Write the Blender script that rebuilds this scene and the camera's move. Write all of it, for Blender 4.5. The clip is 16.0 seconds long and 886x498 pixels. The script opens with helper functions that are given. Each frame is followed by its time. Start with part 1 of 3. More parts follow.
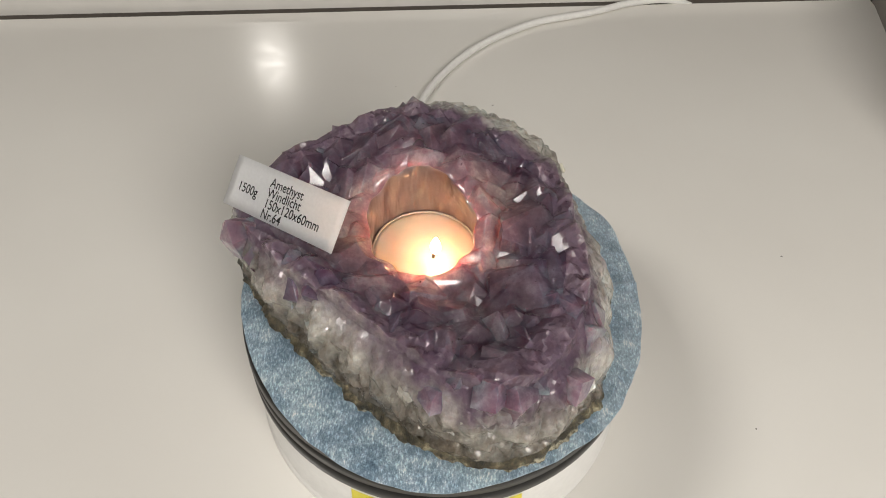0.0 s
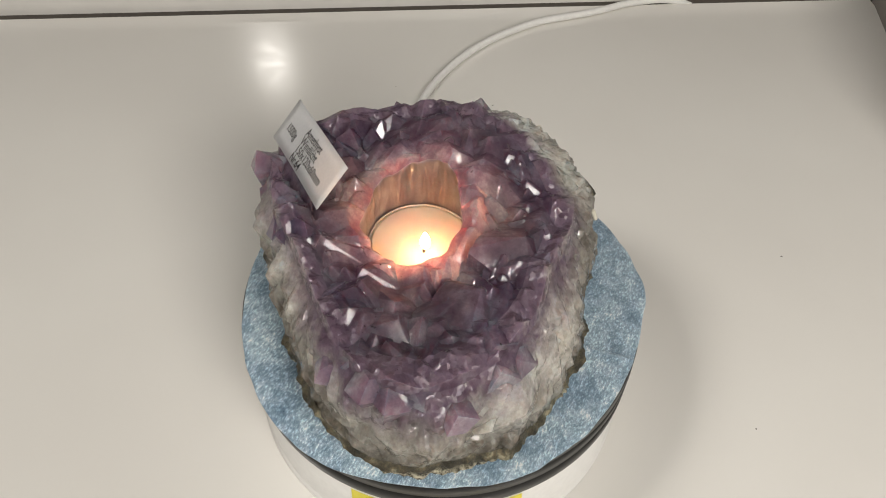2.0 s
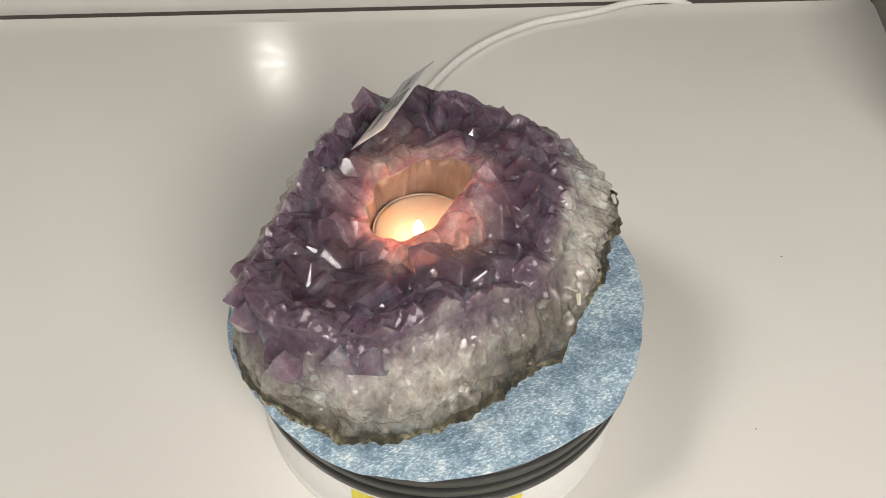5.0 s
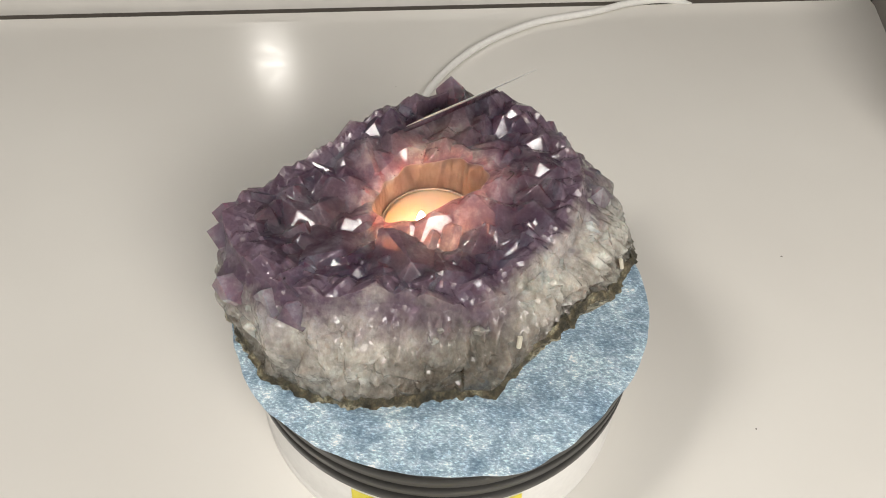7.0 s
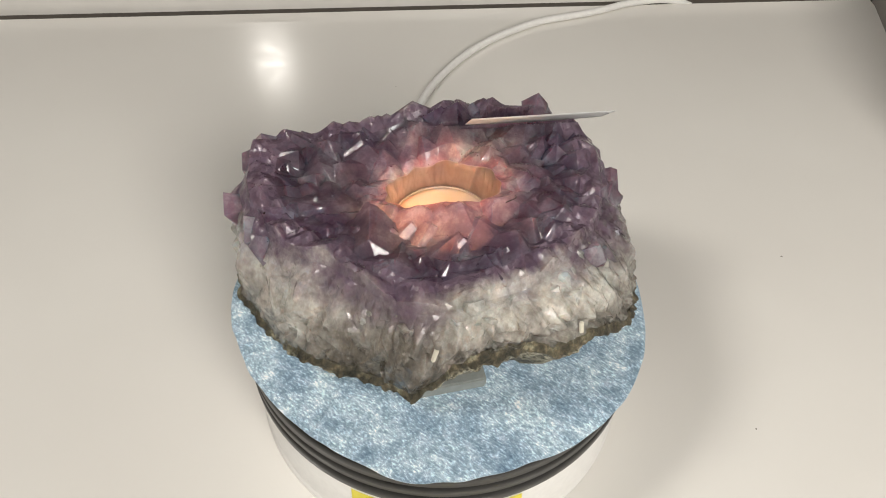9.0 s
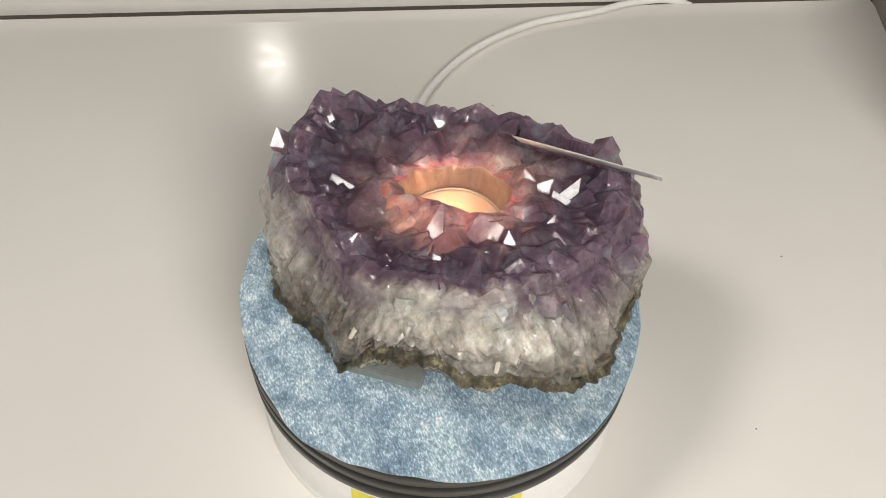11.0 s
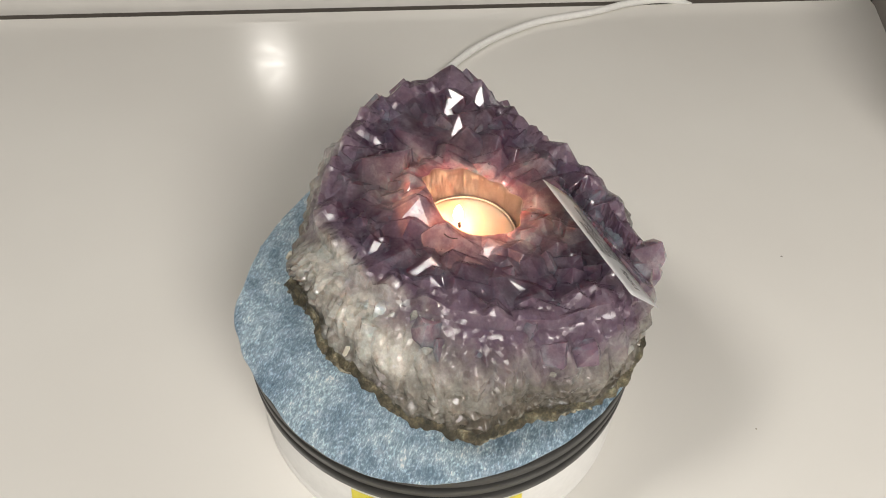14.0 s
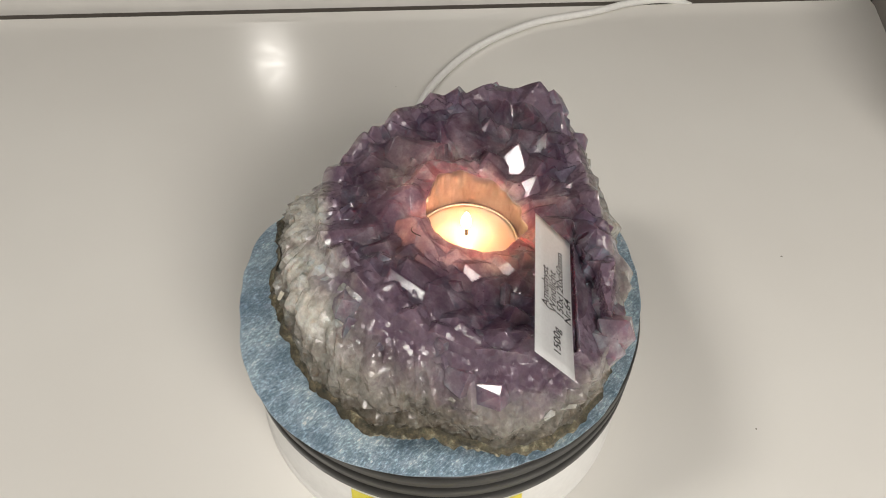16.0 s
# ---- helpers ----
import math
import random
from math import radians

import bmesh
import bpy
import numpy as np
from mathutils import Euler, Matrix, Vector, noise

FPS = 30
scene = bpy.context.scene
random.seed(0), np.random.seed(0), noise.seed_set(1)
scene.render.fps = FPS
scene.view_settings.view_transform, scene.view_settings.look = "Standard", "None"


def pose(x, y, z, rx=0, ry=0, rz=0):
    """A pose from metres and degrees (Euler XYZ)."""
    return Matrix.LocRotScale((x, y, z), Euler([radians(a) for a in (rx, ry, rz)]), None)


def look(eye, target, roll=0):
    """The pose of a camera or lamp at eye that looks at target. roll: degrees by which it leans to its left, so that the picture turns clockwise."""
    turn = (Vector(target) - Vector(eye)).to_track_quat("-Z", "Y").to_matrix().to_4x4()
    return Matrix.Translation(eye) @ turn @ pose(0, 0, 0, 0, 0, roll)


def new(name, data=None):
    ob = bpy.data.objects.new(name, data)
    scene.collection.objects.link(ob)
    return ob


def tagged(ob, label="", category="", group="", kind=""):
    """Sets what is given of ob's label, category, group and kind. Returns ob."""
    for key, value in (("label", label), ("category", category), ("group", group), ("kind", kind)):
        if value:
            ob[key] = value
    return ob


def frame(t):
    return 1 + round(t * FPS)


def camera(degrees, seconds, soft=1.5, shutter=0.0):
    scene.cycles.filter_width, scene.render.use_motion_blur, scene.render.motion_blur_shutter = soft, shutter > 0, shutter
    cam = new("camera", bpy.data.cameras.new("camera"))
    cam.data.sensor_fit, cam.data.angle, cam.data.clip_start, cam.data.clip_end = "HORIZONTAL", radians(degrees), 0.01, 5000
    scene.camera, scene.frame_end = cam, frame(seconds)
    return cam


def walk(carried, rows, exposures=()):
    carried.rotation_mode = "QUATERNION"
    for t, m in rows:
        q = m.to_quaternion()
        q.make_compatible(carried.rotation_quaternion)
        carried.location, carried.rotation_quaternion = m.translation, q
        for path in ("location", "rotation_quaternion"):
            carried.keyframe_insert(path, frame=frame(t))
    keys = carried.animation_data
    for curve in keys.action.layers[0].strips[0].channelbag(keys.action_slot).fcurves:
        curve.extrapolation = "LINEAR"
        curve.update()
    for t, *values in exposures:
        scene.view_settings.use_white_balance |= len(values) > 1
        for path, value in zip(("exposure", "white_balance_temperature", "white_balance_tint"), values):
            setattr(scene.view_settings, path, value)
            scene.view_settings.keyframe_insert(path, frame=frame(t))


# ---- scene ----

# ---- the camera, on a stand before the turntable ----
EYE = (0.0, -0.186, 0.2973)
cam = camera(61.06, 16.0, 1.0)
AIM = look(EYE, (-0.0001, 0.4708, -0.4567), 1.49)
walk(cam, [(0.0, AIM), (16.0, AIM)], [(0.0, -0.23), (3.5, -0.21), (6.5, -0.05), (9.5, -0.05), (12.5, -0.06), (16.0, -0.20)])

TOP = 0.060  # height of the velvet's upper face over the table
TIP = 2.5  # degrees by which the card has tipped at the end


def turned(t):
    """The turntable's angle in degrees: it turns clockwise, seen from above."""
    k = t / 16.0
    return -(14.18 * t - 2.73 * k * (1 - k) - 2.77 * k * (1 - k) * (1 - 2 * k))


# ---- world and lamps ----
world = bpy.data.worlds.new("room_dusk")
scene.world = world
world.use_nodes = True
world.node_tree.nodes["Background"].inputs[0].default_value = (0.9, 0.93, 1.0, 1)
world.node_tree.nodes["Background"].inputs[1].default_value = 0.05


def area_lamp(name, eye, target, size, watts, colour, shape="SQUARE"):
    data = bpy.data.lights.new(name, "AREA")
    data.shape, data.size, data.energy, data.color = shape, size, watts, colour
    ob = new(name, data)
    ob.matrix_world = look(eye, target)
    return ob


area_lamp("side_lamp", (-0.58, -0.15, 0.95), (0, 0, 0), 0.22, 5.1, (1.0, 0.955, 0.895))
# unseen fill, added to brighten the near right of the table
area_lamp("front_fill", (0.38, -0.72, 0.66), (0.42, -0.30, 0), 0.44, 10.8, (1.0, 0.955, 0.895))
area_lamp("ceiling_spot_lamp", (-1.05, 3.62, 2.40), (-0.12, 0.24, 0), 0.17, 3.0, (1.0, 0.95, 0.88), "DISK")


# ---- materials ----
GEODE = new("amethyst_geode")

def material(name):
    m = bpy.data.materials.new(name)
    m.use_nodes = True
    return m, m.node_tree.nodes, m.node_tree.links, m.node_tree.nodes["Principled BSDF"]


def noise_tex(n, l, coord, scale, detail=4.0, rough=0.55, stretch=None):
    tex = n.new("ShaderNodeTexNoise")
    tex.inputs["Scale"].default_value, tex.inputs["Detail"].default_value = scale, detail
    tex.inputs["Roughness"].default_value = rough
    if stretch:
        mp = n.new("ShaderNodeMapping")
        mp.inputs["Scale"].default_value = stretch
        l.new(coord, mp.inputs["Vector"])
        coord = mp.outputs["Vector"]
    l.new(coord, tex.inputs["Vector"])
    return tex.outputs["Fac"]


def ramp(n, l, fac, stops):
    r = n.new("ShaderNodeValToRGB")
    e = r.color_ramp.elements
    while len(e) < len(stops):
        e.new(0.5)
    for k, (p, c) in enumerate(stops):
        e[k].position, e[k].color = p, (*c, 1) if len(c) == 3 else c
    l.new(fac, r.inputs["Fac"])
    return r.outputs["Color"]


def mix(n, l, fac, a, b, mode="MIX", clamp=False):
    m = n.new("ShaderNodeMix")
    m.data_type, m.blend_type, m.clamp_result = "RGBA", mode, clamp
    for sock, v in ((m.inputs["Factor"], fac), (m.inputs["A"], a), (m.inputs["B"], b)):
        if isinstance(v, (int, float)):
            sock.default_value = v
        elif isinstance(v, tuple):
            sock.default_value = (*v, 1)
        else:
            l.new(v, sock)
    return m.outputs["Result"]


def bump(n, l, bsdf, height, strength, distance):
    b = n.new("ShaderNodeBump")
    b.inputs["Strength"].default_value, b.inputs["Distance"].default_value = strength, distance
    l.new(height, b.inputs["Height"])
    l.new(b.outputs["Normal"], bsdf.inputs["Normal"])


def coords(n, which="Object"):
    return n.new("ShaderNodeTexCoord").outputs[which]


def stone(n):
    """Places in the geode's own space, so that its colours run on from crystal to crystal."""
    tc = n.new("ShaderNodeTexCoord")
    tc.object = GEODE
    return tc.outputs["Object"]


def plain(name, colour, rough=0.5, metal=0.0, grain=400.0, amount=0.12, bumpy=0.05):
    """A painted, plastic or metal surface with a fine grain."""
    m, n, l, p = material(name)
    c = coords(n)
    f = noise_tex(n, l, c, grain, 3)
    dark = tuple(v * (1 - amount) for v in colour)
    light = tuple(min(1, v * (1 + amount)) for v in colour)
    l.new(ramp(n, l, f, [(0.3, dark), (0.7, light)]), p.inputs["Base Color"])
    p.inputs["Roughness"].default_value, p.inputs["Metallic"].default_value = rough, metal
    bump(n, l, p, f, bumpy, 0.001)
    return m


def table_paint():
    m, n, l, p = material("white_lacquer")
    c = coords(n)
    big, fine = noise_tex(n, l, c, 5, 3), noise_tex(n, l, c, 90, 4)
    base = ramp(n, l, big, [(0.3, (0.74, 0.715, 0.67)), (0.7, (0.79, 0.77, 0.725))])
    specks = ramp(n, l, noise_tex(n, l, c, 260, 2), [(0.185, (0.45, 0.42, 0.38)), (0.205, (1, 1, 1))])
    l.new(mix(n, l, 1.0, base, specks, "MULTIPLY"), p.inputs["Base Color"])
    l.new(ramp(n, l, fine, [(0.3, (0.13,) * 3), (0.7, (0.18,) * 3)]), p.inputs["Roughness"])
    bump(n, l, p, big, 0.02, 0.0006)
    return m


def amethyst(name, dark, middle, light):
    """Crystal with cloudy zones of deep and pale violet; light goes some way into it."""
    m, n, l, p = material(name)
    c = stone(n)
    cloud, wide = noise_tex(n, l, c, 95, 6, 0.68), noise_tex(n, l, c, 26, 3, 0.6)
    col = ramp(n, l, cloud, [(0.30, dark), (0.50, middle), (0.70, light)])
    tint = ramp(n, l, wide, [(0.35, (0.80, 0.74, 0.88)), (0.5, (1.0, 0.98, 1.0)), (0.66, (1.22, 1.22, 1.10))])
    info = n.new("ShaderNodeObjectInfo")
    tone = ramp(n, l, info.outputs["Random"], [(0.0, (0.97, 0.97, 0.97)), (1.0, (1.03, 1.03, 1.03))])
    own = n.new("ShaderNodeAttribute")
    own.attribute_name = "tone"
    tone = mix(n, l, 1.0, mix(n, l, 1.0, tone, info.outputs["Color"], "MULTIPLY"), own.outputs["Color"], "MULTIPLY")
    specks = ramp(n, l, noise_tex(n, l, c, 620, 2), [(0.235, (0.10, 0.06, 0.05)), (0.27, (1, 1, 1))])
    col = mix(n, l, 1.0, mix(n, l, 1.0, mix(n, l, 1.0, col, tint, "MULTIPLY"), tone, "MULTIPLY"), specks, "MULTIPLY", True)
    l.new(col, p.inputs["Base Color"])
    p.inputs["IOR"].default_value = 1.55
    p.inputs["Subsurface Weight"].default_value = 1.0
    p.inputs["Subsurface Radius"].default_value = (1.0, 0.44, 0.46)
    p.inputs["Subsurface Scale"].default_value = 0.019
    p.inputs["Transmission Weight"].default_value = 0.42
    l.new(ramp(n, l, wide, [(0.4, (0.05,) * 3), (0.7, (0.12,) * 3)]), p.inputs["Roughness"])
    bump(n, l, p, noise_tex(n, l, c, 200, 7, 0.62, (1, 1, 0.6)), 0.05, 0.0010)
    return m


def milky_quartz():
    """The massive quartz of the flanks: cloudy grey-white and glassy, violet near the crest, smoky towards the rind."""
    m, n, l, p = material("milky_quartz")
    c = stone(n)

    def attribute(name, noise_scale, lo, hi):
        at = n.new("ShaderNodeAttribute")
        at.attribute_name = name
        add = n.new("ShaderNodeMath")
        add.operation = "MULTIPLY_ADD"
        l.new(noise_tex(n, l, c, noise_scale, 5, 0.65), add.inputs[0])
        add.inputs[1].default_value = 1.3
        l.new(at.outputs["Fac"], add.inputs[2])
        rng = n.new("ShaderNodeMapRange")
        rng.inputs["From Min"].default_value, rng.inputs["From Max"].default_value = lo, hi
        l.new(add.outputs[0], rng.inputs["Value"])
        return rng.outputs["Result"]

    cloud = noise_tex(n, l, c, 85, 8, 0.70, (1, 1, 0.5))
    wisp = noise_tex(n, l, c, 260, 8, 0.74, (1, 1, 0.62))
    body = ramp(n, l, cloud, [(0.30, (0.25, 0.235, 0.215)), (0.45, (0.40, 0.385, 0.36)), (0.57, (0.56, 0.545, 0.515)), (0.70, (0.82, 0.81, 0.78))])
    body = mix(n, l, 1.0, body, ramp(n, l, wisp, [(0.32, (0.80, 0.79, 0.77)), (0.55, (1.0, 0.99, 0.97)), (0.70, (1.35, 1.34, 1.32))]), "MULTIPLY", True)
    wide = noise_tex(n, l, c, 34, 4, 0.6)
    body = mix(n, l, 1.0, body, ramp(n, l, wide, [(0.36, (0.50, 0.47, 0.46)), (0.50, (0.88, 0.86, 0.84)), (0.62, (1.15, 1.15, 1.13))]), "MULTIPLY", True)
    smoky = ramp(n, l, wisp, [(0.35, (0.075, 0.062, 0.048)), (0.6, (0.20, 0.175, 0.14)), (0.75, (0.42, 0.39, 0.33))])
    icy = mix(n, l, 1.0, body, (1.55, 1.56, 1.55), "MULTIPLY", True)
    body = mix(n, l, attribute("root", 55, 0.62, 1.10), icy, body)
    body = mix(n, l, attribute("root", 60, 0.96, 1.56), body, smoky)
    violet = ramp(n, l, cloud, [(0.35, (0.13, 0.082, 0.125)), (0.65, (0.26, 0.19, 0.245))])
    l.new(mix(n, l, attribute("violet", 85, 0.80, 1.55), body, violet), p.inputs["Base Color"])
    p.inputs["IOR"].default_value = 1.55
    p.inputs["Subsurface Weight"].default_value = 1.0
    p.inputs["Subsurface Radius"].default_value = (1.0, 0.8, 0.7)
    p.inputs["Transmission Weight"].default_value = 0.28
    p.inputs["Subsurface Scale"].default_value = 0.008
    l.new(ramp(n, l, wisp, [(0.38, (0.11,) * 3), (0.52, (0.03,) * 3)]), p.inputs["Roughness"])
    vor = n.new("ShaderNodeTexVoronoi")
    vor.inputs["Scale"].default_value = 300
    l.new(c, vor.inputs["Vector"])
    b1 = n.new("ShaderNodeBump")
    b1.inputs["Strength"].default_value, b1.inputs["Distance"].default_value = 0.08, 0.0010
    l.new(vor.outputs["Distance"], b1.inputs["Height"])
    b2 = n.new("ShaderNodeBump")
    b2.inputs["Strength"].default_value, b2.inputs["Distance"].default_value = 0.20, 0.0010
    l.new(wisp, b2.inputs["Height"])
    l.new(b1.outputs["Normal"], b2.inputs["Normal"])
    cell = n.new("ShaderNodeTexVoronoi")
    cell.inputs["Scale"].default_value = 620
    l.new(c, cell.inputs["Vector"])
    off = n.new("ShaderNodeVectorMath")
    off.operation = "MULTIPLY_ADD"
    l.new(cell.outputs["Color"], off.inputs[0])
    off.inputs[1].default_value, off.inputs[2].default_value = (0.66,) * 3, (-0.33,) * 3
    both = n.new("ShaderNodeVectorMath")
    l.new(off.outputs[0], both.inputs[0])
    l.new(b2.outputs["Normal"], both.inputs[1])
    unit = n.new("ShaderNodeVectorMath")
    unit.operation = "NORMALIZE"
    l.new(both.outputs[0], unit.inputs[0])
    l.new(unit.outputs[0], p.inputs["Normal"])
    return m


def bored_quartz():
    """The drilled wall: pale, striated upwards, matt, light goes far into it."""
    m, n, l, p = material("bored_quartz")
    c = coords(n)
    a, b = noise_tex(n, l, c, 170, 6, 0.65, (1, 1, 0.7)), noise_tex(n, l, c, 60, 3)
    col = ramp(n, l, a, [(0.34, (0.18, 0.145, 0.135)), (0.5, (0.23, 0.195, 0.185)), (0.66, (0.33, 0.29, 0.275))])
    l.new(mix(n, l, 1.0, col, ramp(n, l, b, [(0.35, (0.75, 0.68, 0.74)), (0.65, (1.05, 1.0, 0.98))]), "MULTIPLY"), p.inputs["Base Color"])
    p.inputs["Roughness"].default_value = 0.24
    p.inputs["Subsurface Weight"].default_value = 0.7
    p.inputs["Subsurface Radius"].default_value = (1.0, 0.55, 0.45)
    p.inputs["Subsurface Scale"].default_value = 0.008
    bump(n, l, p, a, 0.2, 0.0008)
    thru, both = n.new("ShaderNodeBsdfTranslucent"), n.new("ShaderNodeMixShader")
    thru.inputs["Color"].default_value = (0.92, 0.72, 0.66, 1)
    both.inputs[0].default_value = 0.35
    out = [k for k in n if k.type == "OUTPUT_MATERIAL"][0]
    l.new(p.outputs[0], both.inputs[1])
    l.new(thru.outputs[0], both.inputs[2])
    l.new(both.outputs[0], out.inputs["Surface"])
    return m


def rind_stone():
    """Dark weathered crust with a thin pale lip along its lower edge."""
    m, n, l, p = material("basalt_rind")
    c = stone(n)
    a, b = noise_tex(n, l, c, 170, 7, 0.7), noise_tex(n, l, c, 620, 5, 0.65)
    col = ramp(n, l, a, [(0.34, (0.018, 0.018, 0.014)), (0.47, (0.065, 0.054, 0.036)), (0.57, (0.15, 0.125, 0.085)), (0.67, (0.42, 0.38, 0.29))])
    col = mix(n, l, 1.0, col, ramp(n, l, b, [(0.36, (0.62, 0.70, 0.62)), (0.65, (1.25, 1.2, 1.05))]), "MULTIPLY")
    at = n.new("ShaderNodeAttribute")
    at.attribute_name = "lip"
    fac = mix(n, l, 1.0, at.outputs["Color"], ramp(n, l, b, [(0.42, (0, 0, 0)), (0.58, (1, 1, 1))]), "MULTIPLY")
    l.new(mix(n, l, fac, col, (0.60, 0.56, 0.42)), p.inputs["Base Color"])
    p.inputs["Roughness"].default_value = 0.5
    bump(n, l, p, b, 0.8, 0.0016)
    return m


def velvet():
    """Crushed velvet: patches of pile lying this way and that, their sheen and bright fibre glints painted into the
    colour.
    """
    m, n, l, p = material("ice_blue_velvet")
    c = coords(n)
    broad, pile = noise_tex(n, l, c, 55, 6, 0.66), noise_tex(n, l, c, 300, 8, 0.76, (1, 0.6, 1))
    nap = noise_tex(n, l, c, 1500, 5, 0.75, (1, 0.4, 1))
    col = ramp(n, l, pile, [(0.34, (0.19, 0.29, 0.38)), (0.48, (0.31, 0.43, 0.53)), (0.58, (0.43, 0.55, 0.65)), (0.68, (0.66, 0.76, 0.84))])
    # wide and fine brighten the colour as painted sheen and glints of the nap
    wide = ramp(n, l, broad, [(0.35, (0.58, 0.65, 0.72)), (0.47, (0.92, 0.94, 0.97)), (0.60, (1.5, 1.42, 1.33))])
    fine = ramp(n, l, nap, [(0.36, (0.62, 0.66, 0.71)), (0.52, (1.0, 1.0, 1.0)), (0.61, (2.0, 1.9, 1.75))])
    l.new(mix(n, l, 1.0, mix(n, l, 1.0, col, wide, "MULTIPLY"), fine, "MULTIPLY", True), p.inputs["Base Color"])
    p.inputs["Roughness"].default_value = 0.5
    p.inputs["Sheen Weight"].default_value, p.inputs["Sheen Roughness"].default_value = 0.5, 0.3
    p.inputs["Sheen Tint"].default_value = (0.85, 0.93, 1.0, 1)
    # the pile leans one way over the whole cloth
    b = n.new("ShaderNodeBump")
    b.inputs["Strength"].default_value, b.inputs["Distance"].default_value = 1.0, 0.0010
    l.new(nap, b.inputs["Height"])
    lean = n.new("ShaderNodeVectorTransform")
    lean.vector_type, lean.convert_from, lean.convert_to = "VECTOR", "OBJECT", "WORLD"
    lean.inputs[0].default_value = (0.52, 0.24, 0.0)
    add, unit = n.new("ShaderNodeVectorMath"), n.new("ShaderNodeVectorMath")
    unit.operation = "NORMALIZE"
    l.new(b.outputs["Normal"], add.inputs[0])
    l.new(lean.outputs[0], add.inputs[1])
    l.new(add.outputs[0], unit.inputs[0])
    l.new(unit.outputs[0], p.inputs["Normal"])
    return m


def wax():
    m, n, l, p = material("candle_wax")
    c = coords(n)
    f = noise_tex(n, l, c, 120, 4)
    l.new(ramp(n, l, f, [(0.3, (0.53, 0.43, 0.355)), (0.7, (0.59, 0.48, 0.40))]), p.inputs["Base Color"])
    p.inputs["Subsurface Weight"].default_value = 0.8
    p.inputs["Subsurface Radius"].default_value = (1.0, 0.6, 0.35)
    p.inputs["Subsurface Scale"].default_value = 0.006
    p.inputs["Roughness"].default_value = 0.35
    bump(n, l, p, f, 0.05, 0.0006)
    return m


def glow(name, colour, strength):
    m, n, l, p = material(name)
    p.inputs["Base Color"].default_value = (0, 0, 0, 1)
    p.inputs["Emission Color"].default_value = (*colour, 1)
    p.inputs["Emission Strength"].default_value = strength
    return m


def thin_card():
    """White card that lets part of the light through."""
    m, n, l, p = material("white_card")
    col = ramp(n, l, noise_tex(n, l, coords(n), 900, 4), [(0.3, (0.85, 0.85, 0.85)), (0.7, (0.90, 0.90, 0.90))])
    l.new(col, p.inputs["Base Color"])
    p.inputs["Roughness"].default_value = 0.55
    thru, both = n.new("ShaderNodeBsdfTranslucent"), n.new("ShaderNodeMixShader")
    l.new(col, thru.inputs["Color"])
    both.inputs[0].default_value = 0.5
    out = [k for k in n if k.type == "OUTPUT_MATERIAL"][0]
    l.new(p.outputs[0], both.inputs[1])
    l.new(thru.outputs[0], both.inputs[2])
    l.new(both.outputs[0], out.inputs["Surface"])
    return m


M_TABLE = table_paint()
M_AMETHYST = amethyst("amethyst", (0.100, 0.062, 0.098), (0.190, 0.135, 0.182), (0.36, 0.30, 0.36))
M_MILKY = milky_quartz()
M_BORE = bored_quartz()
M_RIND = rind_stone()
M_VELVET = velvet()
M_WAX = wax()
M_FLAME = glow("flame", (1.0, 0.54, 0.26), 165.0)
M_WALL = plain("wall_paint", (0.72, 0.70, 0.66), 0.6, 0, 60, 0.05, 0.03)
M_PANEL = plain("back_panel_lacquer", (0.76, 0.74, 0.70), 0.25, 0, 40, 0.04, 0.01)
M_GAP = plain("dark_joint", (0.06, 0.05, 0.04), 0.7)
M_SIDE = plain("grey_side_panel", (0.22, 0.20, 0.18), 0.35, 0, 80, 0.1, 0.02)
M_BLACK = plain("black_plastic", (0.013, 0.0125, 0.012), 0.42, 0, 500, 0.2, 0.05)
M_BASE = plain("white_plastic", (0.78, 0.77, 0.74), 0.3, 0, 300, 0.03, 0.02)
M_CABLE = plain("white_cable_jacket", (0.80, 0.79, 0.76), 0.35, 0, 300, 0.04, 0.02)
M_YELLOW = plain("yellow_sticker", (0.80, 0.70, 0.03), 0.4, 0, 200, 0.05, 0.01)
M_INK = plain("black_ink", (0.02, 0.02, 0.022), 0.5)
M_PAPER = thin_card()
M_CUP = plain("aluminium_cup", (0.36, 0.32, 0.28), 0.5, 0.3, 500, 0.05, 0.03)
M_WICK = plain("charred_wick", (0.03, 0.022, 0.018), 0.8)
M_VEIN = plain("chalky_vein", (0.60, 0.57, 0.47), 0.7, 0, 700, 0.15, 0.1)
M_PAD = plain("grey_pad", (0.27, 0.29, 0.275), 0.2, 0, 300, 0.1, 0.03)


# ---- building helpers ----
def finish(name, bm, mat, smooth=False):
    me = bpy.data.meshes.new(name)
    bmesh.ops.recalc_face_normals(bm, faces=bm.faces[:])
    bm.to_mesh(me)
    bm.free()
    me.materials.append(mat)
    me.polygons.foreach_set("use_smooth", [smooth] * len(me.polygons))
    return me


def part(name, bm, mat, parent, label="", smooth=False):
    ob = new(name, finish(name, bm, mat, smooth))
    ob.parent = parent
    return tagged(ob, label)


def box(bm, lo, hi, bevel=0.0):
    r = bmesh.ops.create_cube(bm, size=1.0)
    for v in r["verts"]:
        v.co = Vector([lo[k] + (v.co[k] + 0.5) * (hi[k] - lo[k]) for k in range(3)])
    if bevel:
        edges = list({e for v in r["verts"] for e in v.link_edges})
        bmesh.ops.bevel(bm, geom=edges, offset=bevel, segments=2, affect="EDGES")
    return bm


